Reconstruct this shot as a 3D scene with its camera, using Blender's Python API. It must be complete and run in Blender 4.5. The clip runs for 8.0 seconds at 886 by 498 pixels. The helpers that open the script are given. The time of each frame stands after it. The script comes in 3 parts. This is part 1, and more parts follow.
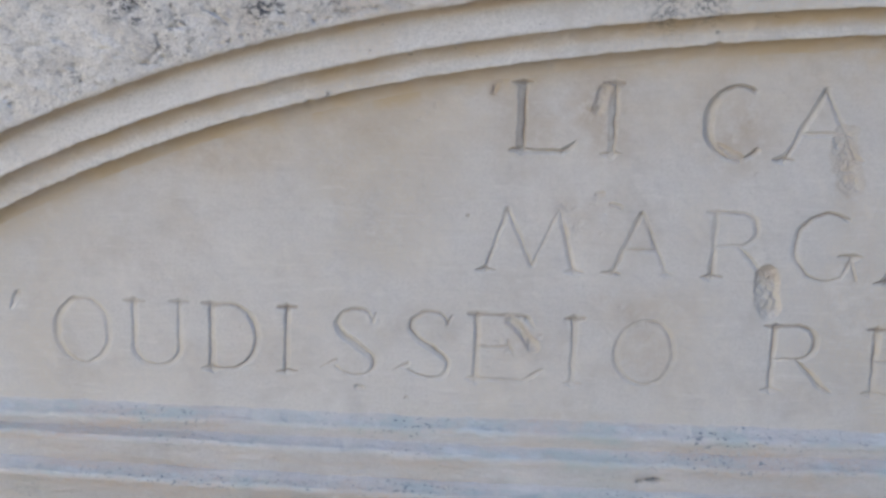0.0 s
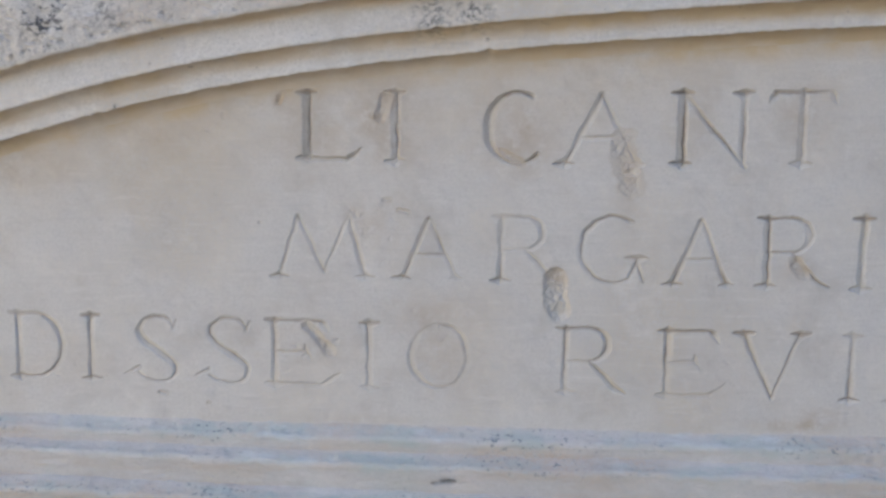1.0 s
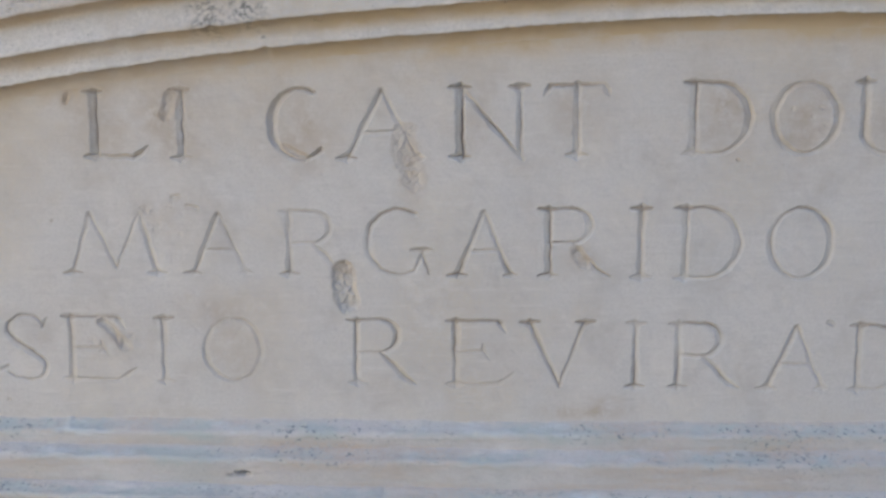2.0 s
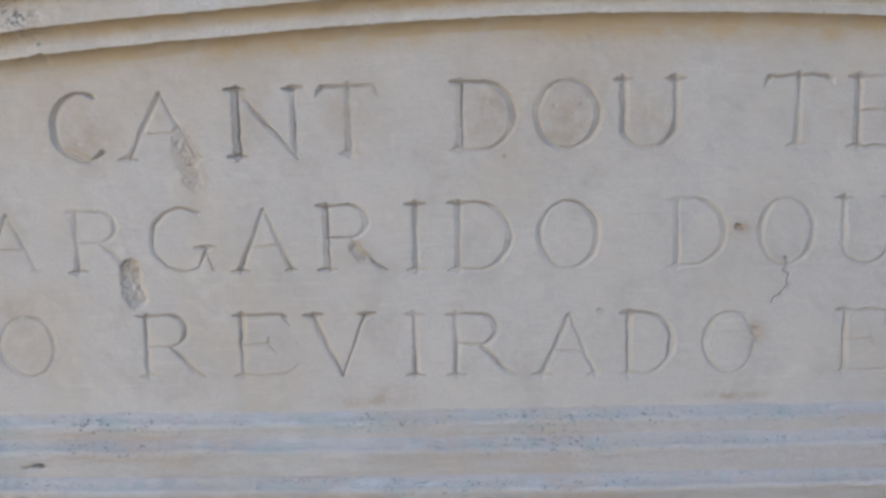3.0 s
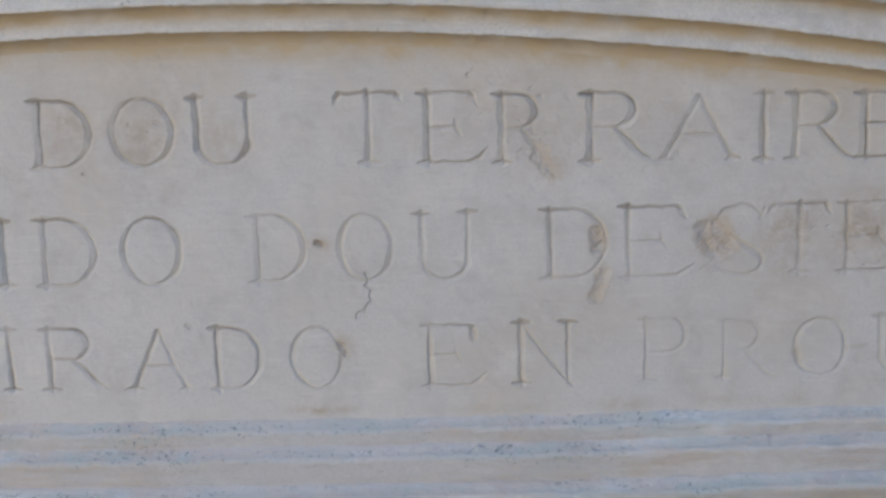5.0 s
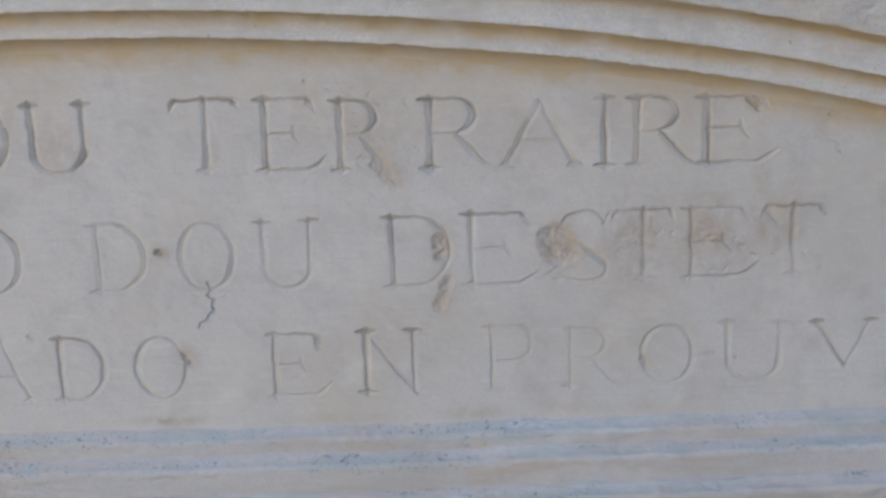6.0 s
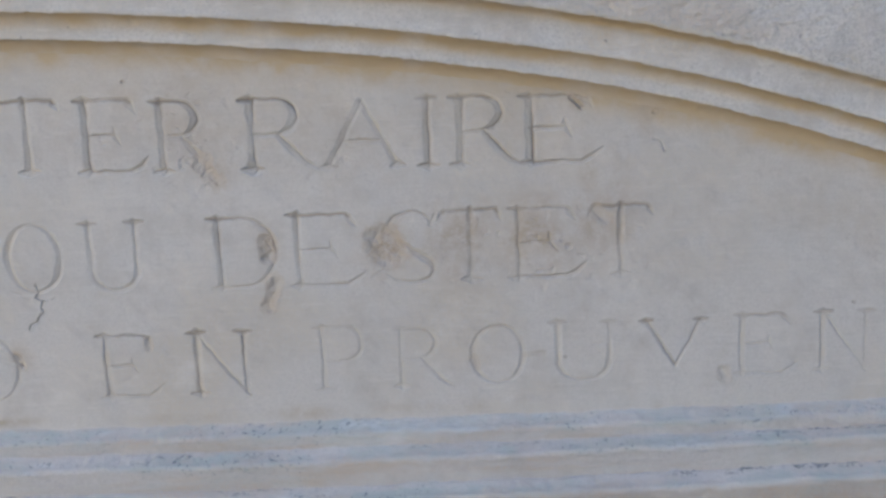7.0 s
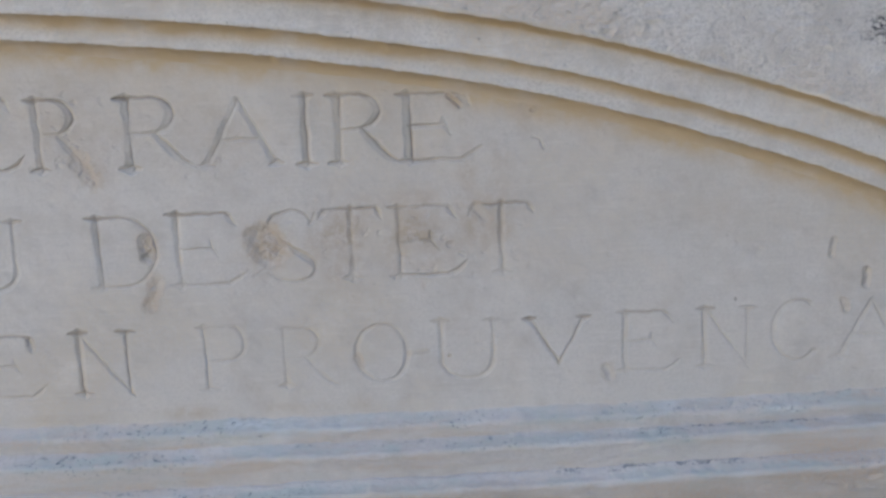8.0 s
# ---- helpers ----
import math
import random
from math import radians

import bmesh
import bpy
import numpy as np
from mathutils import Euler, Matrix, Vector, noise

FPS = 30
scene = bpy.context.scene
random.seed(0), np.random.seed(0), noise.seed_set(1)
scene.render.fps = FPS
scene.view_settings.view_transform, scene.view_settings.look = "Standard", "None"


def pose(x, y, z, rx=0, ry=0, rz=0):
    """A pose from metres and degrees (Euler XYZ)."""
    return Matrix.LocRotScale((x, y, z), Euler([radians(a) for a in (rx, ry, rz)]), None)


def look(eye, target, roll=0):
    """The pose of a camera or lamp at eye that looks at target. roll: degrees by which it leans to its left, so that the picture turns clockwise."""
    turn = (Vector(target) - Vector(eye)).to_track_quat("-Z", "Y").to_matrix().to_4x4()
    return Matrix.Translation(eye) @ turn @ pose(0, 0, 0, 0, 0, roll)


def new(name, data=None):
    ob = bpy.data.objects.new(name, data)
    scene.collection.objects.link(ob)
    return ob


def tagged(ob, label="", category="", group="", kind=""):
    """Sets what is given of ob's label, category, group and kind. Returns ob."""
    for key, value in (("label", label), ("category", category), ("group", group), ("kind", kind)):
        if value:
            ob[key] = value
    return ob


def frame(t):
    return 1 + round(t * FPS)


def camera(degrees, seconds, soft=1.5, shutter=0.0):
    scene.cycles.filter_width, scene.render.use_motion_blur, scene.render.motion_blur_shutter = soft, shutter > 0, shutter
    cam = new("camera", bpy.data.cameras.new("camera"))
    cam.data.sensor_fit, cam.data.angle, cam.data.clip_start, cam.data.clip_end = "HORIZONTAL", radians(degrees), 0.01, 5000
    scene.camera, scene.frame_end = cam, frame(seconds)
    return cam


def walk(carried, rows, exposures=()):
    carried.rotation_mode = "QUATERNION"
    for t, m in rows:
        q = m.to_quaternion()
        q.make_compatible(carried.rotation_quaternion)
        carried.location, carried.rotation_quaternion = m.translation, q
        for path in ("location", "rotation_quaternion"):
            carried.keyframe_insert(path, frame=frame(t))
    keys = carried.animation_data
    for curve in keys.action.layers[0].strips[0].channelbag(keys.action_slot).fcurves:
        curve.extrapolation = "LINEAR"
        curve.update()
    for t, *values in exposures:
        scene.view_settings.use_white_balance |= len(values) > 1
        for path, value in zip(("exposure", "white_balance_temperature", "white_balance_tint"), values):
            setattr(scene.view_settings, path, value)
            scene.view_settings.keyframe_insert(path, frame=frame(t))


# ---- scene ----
cam = camera(46.0, 8.0, soft=2.8)
PATH = [
    (0, (-0.72, -0.829, 0.301), (-0.729, 1.134, -0.085), 1.4),
    (0.5, (-0.623, -0.837, 0.296), (-0.66, 1.13, -0.067), 0.8),
    (1, (-0.522, -0.847, 0.285), (-0.594, 1.125, -0.039), 0.3),
    (2.5, (-0.273, -0.87, 0.279), (-0.305, 1.105, -0.039), -1.0),
    (3, (-0.18, -0.888, 0.282), (-0.2, 1.085, -0.046), -1.3),
    (3.5, (-0.082, -0.896, 0.277), (-0.112, 1.079, -0.041), -1.5),
    (4, (0.002, -0.897, 0.284), (-0.015, 1.076, -0.042), -1.4),
    (4.5, (0.119, -0.894, 0.28), (0.031, 1.08, -0.031), -1.7),
    (6, (0.341, -0.867, 0.295), (0.266, 1.102, -0.048), -2.1),
    (6.5, (0.416, -0.857, 0.31), (0.337, 1.104, -0.074), -2.3),
    (7, (0.492, -0.849, 0.318), (0.403, 1.107, -0.092), -2.5),
    (7.5, (0.543, -0.844, 0.319), (0.47, 1.109, -0.102), -2.5),
    (8, (0.578, -0.84, 0.324), (0.517, 1.11, -0.114), -2.6),
]
walk(cam, [(t, look(eye, aim, roll)) for t, eye, aim, roll in PATH], [(0, 1.15, 5630, 12), (1.2, 1.155, 5780, 12), (2.5, 1.165, 5880, 12), (4.5, 1.185, 5900, 12), (8, 1.23, 5880, 12)])

# ---- light: open sky over a monument whose face lies in its own shade, an added sunlit wall beside it ----
SUN_HEIGHT, SUN_TURN = 42, 62           # degrees; the sun stands behind the wall, to its right
world = bpy.data.worlds.new("world")
scene.world = world
world.use_nodes = True
wt = world.node_tree
sky = wt.nodes.new("ShaderNodeTexSky")
sky.sky_type, sky.sun_disc = "NISHITA", False
sky.sun_elevation, sky.sun_rotation = radians(SUN_HEIGHT), radians(SUN_TURN)
wt.links.new(sky.outputs[0], wt.nodes["Background"].inputs[0])
wt.nodes["Background"].inputs[1].default_value = 0.15
sun = new("sun", bpy.data.lights.new("sun", "SUN"))
sun.data.energy, sun.data.angle, sun.data.color = 5.0, radians(0.5), (1.0, 0.93, 0.82)
sx, sy = math.sin(radians(SUN_TURN)), math.cos(radians(SUN_TURN))
sun.matrix_world = look((sx * 5, sy * 5, 5 * math.tan(radians(SUN_HEIGHT))), (0, 0, 0))


# ---- materials ----
def stone(name, base, stain, share=0.5, dark=0.0, dark_colour=(0.09, 0.10, 0.11), relief=0.25, grain=420.0, rough=0.88, spread=(7, 9, 7), ochre_tint=None, speck=130, growing=False, grit=0.9, film_colour=None, tooled=0.0, grime_and_shade=None, brown=None, pits=0.0):
    """Weathered limestone: soft stains, mottling, fine grain, and dark lichen specks."""
    mat = bpy.data.materials.new(name)
    mat.use_nodes = True
    nt = mat.node_tree
    bsdf = nt.nodes["Principled BSDF"]
    bsdf.inputs["Roughness"].default_value = rough
    bsdf.inputs["Specular IOR Level"].default_value = 0.25
    co = nt.nodes.new("ShaderNodeTexCoord")

    def tex(scale, detail=4.0, stretch=(1, 1, 1), rough_=0.6):
        m = nt.nodes.new("ShaderNodeMapping")
        m.inputs["Scale"].default_value = stretch
        nt.links.new(co.outputs["Object"], m.inputs["Vector"])
        n = nt.nodes.new("ShaderNodeTexNoise")
        n.inputs["Scale"].default_value, n.inputs["Detail"].default_value = scale, detail
        n.inputs["Roughness"].default_value = rough_
        nt.links.new(m.outputs[0], n.inputs["Vector"])
        return n.outputs["Fac"]

    def ramp(fac, lo, hi):
        r = nt.nodes.new("ShaderNodeMapRange")
        r.interpolation_type = "SMOOTHSTEP"
        r.inputs["From Min"].default_value, r.inputs["From Max"].default_value = lo, hi
        nt.links.new(fac, r.inputs["Value"])
        return r.outputs["Result"]

    def mix(fac, a, b, how="MIX"):
        n = nt.nodes.new("ShaderNodeMix")
        n.data_type, n.blend_type = "RGBA", how
        for socket, v in ((n.inputs["Factor"], fac), (n.inputs["A"], a), (n.inputs["B"], b)):
            if isinstance(v, bpy.types.NodeSocket):
                nt.links.new(v, socket)
            else:
                socket.default_value = (*v, 1) if isinstance(v, tuple) else v
        return n.outputs["Result"]

    def times(a, k):
        n = nt.nodes.new("ShaderNodeMath")
        n.operation = "MULTIPLY"
        nt.links.new(a, n.inputs[0])
        if isinstance(k, bpy.types.NodeSocket):
            nt.links.new(k, n.inputs[1])
        else:
            n.inputs[1].default_value = k
        return n.outputs[0]

    c = mix(ramp(tex(1.0, 5, spread), 0.62 - 0.3 * share, 0.80 - 0.3 * share), base, stain)
    c = mix(ramp(tex(22, 8, (1, 1, 1), 0.68), 0.47, 0.72), c, tuple(v * k for v, k in zip(base, (0.80, 0.78, 0.75))))
    c = mix(ramp(tex(45, 5), 0.55, 0.85), c, tuple(min(v * 1.12, 0.85) for v in base))
    c = mix(ramp(tex(grain, 3), 0.35, 0.75), c, tuple(v * grit for v in base))
    c = mix(ramp(tex(14, 8, (1, 1, 1), 0.7), 0.45, 0.95), c, tuple(min(v * 1.22, 0.85) for v in base))
    if tooled:
        # faint level strokes left by the dressing tool
        c = mix(times(ramp(tex(150, 5, (0.16, 1, 1.5), 0.7), 0.50, 0.75), tooled), c, tuple(v * 0.82 for v in base))
        c = mix(times(ramp(tex(120, 5, (0.2, 1, 1.6), 0.7), 0.52, 0.75), tooled), c, tuple(v * 1.14 for v in base))
    # ochre stain and the warm shade of hollows, mixed into the base colour
    if ochre_tint:
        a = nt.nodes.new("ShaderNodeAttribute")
        a.attribute_name = "ochre_and_shade"
        c = mix(a.outputs["Fac"], c, ochre_tint)
    if brown:
        a = nt.nodes.new("ShaderNodeAttribute")
        a.attribute_name = "stain"
        c = mix(times(a.outputs["Fac"], ramp(tex(90, 6, (1, 1, 1), 0.7), 0.30, 0.58)), c, brown)
    # grime and shade of the letter cuts, mixed into the base colour
    if grime_and_shade:
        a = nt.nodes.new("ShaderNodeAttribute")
        a.attribute_name = "grime_and_shade"
        c = mix(a.outputs["Fac"], c, grime_and_shade)
    if dark:
        spots = times(ramp(tex(speck, 4, (1, 1, 1.4)), 0.70 - 0.14 * dark, 0.76 - 0.12 * dark), ramp(tex(5, 4, (1, 1, 2)), 0.42, 0.62) if film_colour or not growing else ramp(tex(40, 5), 0.40, 0.60))
        if growing:
            a = nt.nodes.new("ShaderNodeAttribute")
            a.attribute_name = "growth"
            spots = times(spots, a.outputs["Fac"])
        if film_colour:
            film = times(ramp(tex(26, 6, (0.6, 1, 1.4), 0.72), 0.36, 0.62), a.outputs["Fac"])
            c = mix(times(film, 0.85), c, film_colour)
            pale = times(ramp(tex(30, 6, (0.45, 1, 1.6), 0.7), 0.52, 0.68), a.outputs["Fac"])
            c = mix(times(pale, 0.5), c, (0.63, 0.66, 0.67))
            blue = times(ramp(tex(34, 6, (0.4, 1.3, 1.6), 0.72), 0.54, 0.72), a.outputs["Fac"])
            c = mix(times(blue, 0.4), c, (0.33, 0.37, 0.40))
        c = mix(spots, c, dark_colour)
        if growing:
            a = nt.nodes.new("ShaderNodeAttribute")
            a.attribute_name = "crust_and_pits"
            c = mix(times(ramp(tex(230, 5, (1, 1, 1.3), 0.7), 0.42, 0.60), times(a.outputs["Fac"], 1.25)), c, tuple(v * 0.75 for v in dark_colour))
    nt.links.new(c, bsdf.inputs["Base Color"])
    bump = nt.nodes.new("ShaderNodeBump")
    bump.inputs["Strength"].default_value, bump.inputs["Distance"].default_value = relief, 0.0015
    nt.links.new(tex(grain * 0.8, 5, (1, 1, 1), 0.7), bump.inputs["Height"])
    last = bump.outputs[0]
    if pits:
        # pecked and weathered hollows a few millimetres across
        deep = nt.nodes.new("ShaderNodeBump")
        deep.invert = True
        deep.inputs["Strength"].default_value, deep.inputs["Distance"].default_value = pits, 0.004
        nt.links.new(ramp(tex(190, 4, (1, 1, 1.2), 0.6), 0.52, 0.72), deep.inputs["Height"])
        nt.links.new(last, deep.inputs["Normal"])
        last = deep.outputs[0]
    nt.links.new(last, bsdf.inputs["Normal"])
    return mat


M_PANEL = stone("panel_limestone", (0.575, 0.552, 0.515), (0.52, 0.475, 0.40), 0.5, 0.0, relief=0.22, ochre_tint=(0.51, 0.415, 0.278), tooled=0.5, brown=(0.43, 0.37, 0.295))
M_LETTER = stone("cut_limestone", (0.56, 0.545, 0.515), (0.52, 0.475, 0.40), 0.5, 0.0, relief=0.25, ochre_tint=(0.56, 0.485, 0.365), grime_and_shade=(0.28, 0.23, 0.185), brown=(0.42, 0.36, 0.285))
M_CHIP = stone("broken_limestone", (0.545, 0.515, 0.465), (0.50, 0.445, 0.37), 0.5, 0.0, relief=0.4, ochre_tint=(0.46, 0.375, 0.275), brown=(0.44, 0.36, 0.27))
M_MOULD = stone("moulding_limestone", (0.66, 0.635, 0.595), (0.56, 0.50, 0.41), 0.45, 0.25, relief=0.6, grit=0.82, growing=True, ochre_tint=(0.505, 0.405, 0.262), tooled=0.5)
M_SILL = stone("sill_limestone", (0.56, 0.54, 0.52), (0.52, 0.44, 0.365), 0.6, 0.9, (0.22, 0.24, 0.26), relief=0.5, spread=(4, 9, 45), speck=230, growing=True, film_colour=(0.45, 0.485, 0.468), ochre_tint=(0.51, 0.43, 0.335))
M_WALL = stone("rough_limestone", (0.655, 0.63, 0.59), (0.58, 0.515, 0.44), 0.6, 1.0, (0.13, 0.13, 0.14), relief=0.8, grain=420, speck=210, grit=0.76, growing=True, pits=0.35)
M_BOUNCE = stone("bounce_limestone", (0.78, 0.69, 0.54), (0.68, 0.59, 0.45), 0.5, 0.0, relief=0.4, grain=200)
M_GROUND = stone("earth_ground", (0.20, 0.157, 0.108), (0.15, 0.115, 0.08), 0.5, 0.0, relief=0.3, grain=90, spread=(0.4, 0.4, 0.4))

# ---- shape helpers ----
RNG = np.random.default_rng(7)
LATTICE = RNG.random((256, 256))


def value_noise(x, z, size):
    """Smooth noise in -1..1 with features of the given size."""
    u, v = x / size + 91.3, z / size + 37.7
    i, j = np.floor(u).astype(int), np.floor(v).astype(int)
    a, b = u - i, v - j
    a, b = a * a * (3 - 2 * a), b * b * (3 - 2 * b)
    at = lambda p, q: LATTICE[p % 256, q % 256]
    return 2 * ((at(i, j) * (1 - a) + at(i + 1, j) * a) * (1 - b) + (at(i, j + 1) * (1 - a) + at(i + 1, j + 1) * a) * b) - 1


def rough_noise(x, z, size, octaves=4):
    total, gain = 0.0, 1.0
    for k in range(octaves):
        total = total + gain * value_noise(x + 3.1 * k, z - 1.7 * k, size / 2 ** k)
        gain *= 0.55
    return total / 1.8


def smooth(a, b, v):
    t = np.clip((v - a) / (b - a), 0, 1)
    return t * t * (3 - 2 * t)


def thing(name, at, label, category, kind=""):
    ob = new(name)
    ob.location, ob.empty_display_size = at, 0.05
    return tagged(ob, label, category, kind=kind)


def mesh_object(name, verts, faces, mat, parent=None, label="", normals=None):
    """One mesh object in world places, linked under its thing."""
    me = bpy.data.meshes.new(name)
    faces = np.asarray(faces, dtype=np.int32)
    me.vertices.add(len(verts))
    me.vertices.foreach_set("co", np.asarray(verts, dtype=np.float32).ravel())
    n, k = faces.shape
    me.loops.add(n * k)
    me.loops.foreach_set("vertex_index", faces.ravel())
    me.polygons.add(n)
    me.polygons.foreach_set("loop_start", np.arange(0, n * k, k, dtype=np.int32))
    me.update(calc_edges=True)
    me.shade_smooth()
    if normals is not None:
        me.normals_split_custom_set_from_vertices([tuple(v) for v in normals.tolist()])
    me.materials.append(mat)
    ob = new(name, me)
    if parent:
        ob.parent = parent
        ob.location = -parent.location
    if label:
        ob["label"] = label
    return ob


def grid_faces(rows, cols):
    k = np.arange(rows * cols).reshape(rows, cols)
    return np.stack([k[:-1, :-1], k[:-1, 1:], k[1:, 1:], k[1:, :-1]], -1).reshape(-1, 4)


def block(name, a, b, mat, parent=None, bevel=0.006):
    bm = bmesh.new()
    bmesh.ops.create_cube(bm, size=1)
    for v in bm.verts:
        v.co = Vector([(a[i] + b[i]) / 2 + v.co[i] * (b[i] - a[i]) for i in range(3)])
    bmesh.ops.bevel(bm, geom=bm.edges[:], offset=bevel, segments=2, affect="EDGES")
    me = bpy.data.meshes.new(name)
    bm.to_mesh(me)
    bm.free()
    me.materials.append(mat)
    ob = new(name, me)
    if parent:
        ob.parent = parent
        ob.location = -parent.location
    return ob


# ---- the arch line: half an ellipse that springs from the sill ----
CX, CZ, HALF, RISE = -0.08, 0.005, 1.15, 0.325
FILLET, FASCIA = 0.021, 0.050            # from the inner arris to the next two


# how far the hand-cut line strays from the true ellipse, in millimetres, along x
STRAY_X = np.array([-1.23, -1.07, -1.0, -0.9, -0.8, -0.7, -0.6, -0.5, -0.42, -0.3, -0.1, 0.1, 0.3, 0.45, 0.6, 0.7, 0.78, 0.83, 0.9, 1.07])
STRAY = np.array([-4, -3.6, -1, 3, 4.6, 4, 1.8, 0, -2, -2.2, -0.8, 0.3, 0.4, 1.2, 1.1, -0.8, -2.6, -2, 0.6, 0])


def stray(x):
    return 0.001 * sum(np.interp(x + d, STRAY_X, STRAY) for d in np.linspace(-0.045, 0.045, 7)) / 7


def arch_points(count):
    """Points along the arch line at even steps, with their outward normals."""
    a = np.linspace(np.pi, 0, 8001)
    x, z = HALF * np.cos(a), RISE * np.sin(a)
    s = np.r_[0, np.cumsum(np.hypot(np.diff(x), np.diff(z)))]
    a = np.interp(np.linspace(0, s[-1], count), s, a)
    n = np.stack([np.cos(a) / HALF, np.sin(a) / RISE], -1)
    n /= np.linalg.norm(n, axis=1)[:, None]
    x, z = CX + HALF * np.cos(a), CZ + RISE * np.sin(a)
    w = stray(x)
    return x + n[:, 0] * w, z + n[:, 1] * w, n, np.linspace(0, s[-1], count)


def arch_offset(x, z):
    """How far a place lies outside the inner arris."""
    u, v = (x - CX) / HALF, (z - CZ) / RISE
    f = np.sqrt(u * u + v * v) + 1e-9
    return (f - 1) / (np.sqrt((u / HALF) ** 2 + (v / RISE) ** 2) / f) - stray(x)


# ---- carved capitals: strokes as rows of (across, up, weight), in cap heights ----
def line(*pts):
    return [tuple(p) for p in pts]


def bow(cx, cy, rx, ry, a0, a1, thin=0.38, n=22):
    out = []
    for k in range(n + 1):
        a = radians(a0 + (a1 - a0) * k / n)
        out.append((cx + rx * math.cos(a), cy + ry * math.sin(a), thin + (1 - thin) * abs(math.cos(a)) ** 1.6))
    return out


def curve(pts, n=5):
    out = []
    for k in range(len(pts) - 1):
        p0, p1, p2, p3 = pts[max(k - 1, 0)], pts[k], pts[k + 1], pts[min(k + 2, len(pts) - 1)]
        for j in range(n):
            t = j / n
            out.append(tuple(0.5 * (2 * b + (c - a) * t + (2 * a - 5 * b + 4 * c - d) * t * t + (3 * b - a - 3 * c + d) * t ** 3) for a, b, c, d in zip(p0, p1, p2, p3)))
    return out + [pts[-1]]


def serif(x, y, left=0.145, right=0.145, up=1):
    return [line((x - left, y, 0.26), (x - left * 0.4, y - 0.004 * up, 0.62), (x, y - 0.02 * up, 1.05), (x + right * 0.4, y - 0.004 * up, 0.58), (x + right, y, 0.22))]


def stem(x, w=1.0, y0=0.0, y1=1.0, foot=True, head=True):
    out = [line((x, y0, w * 0.95), (x, (y0 + y1) / 2, w * 0.85), (x, y1, w * 0.95))]
    out += serif(x, y0 + 0.012, up=-1) if foot else []
    return out + (serif(x, y1 - 0.012) if head else [])


S0 = 0.07


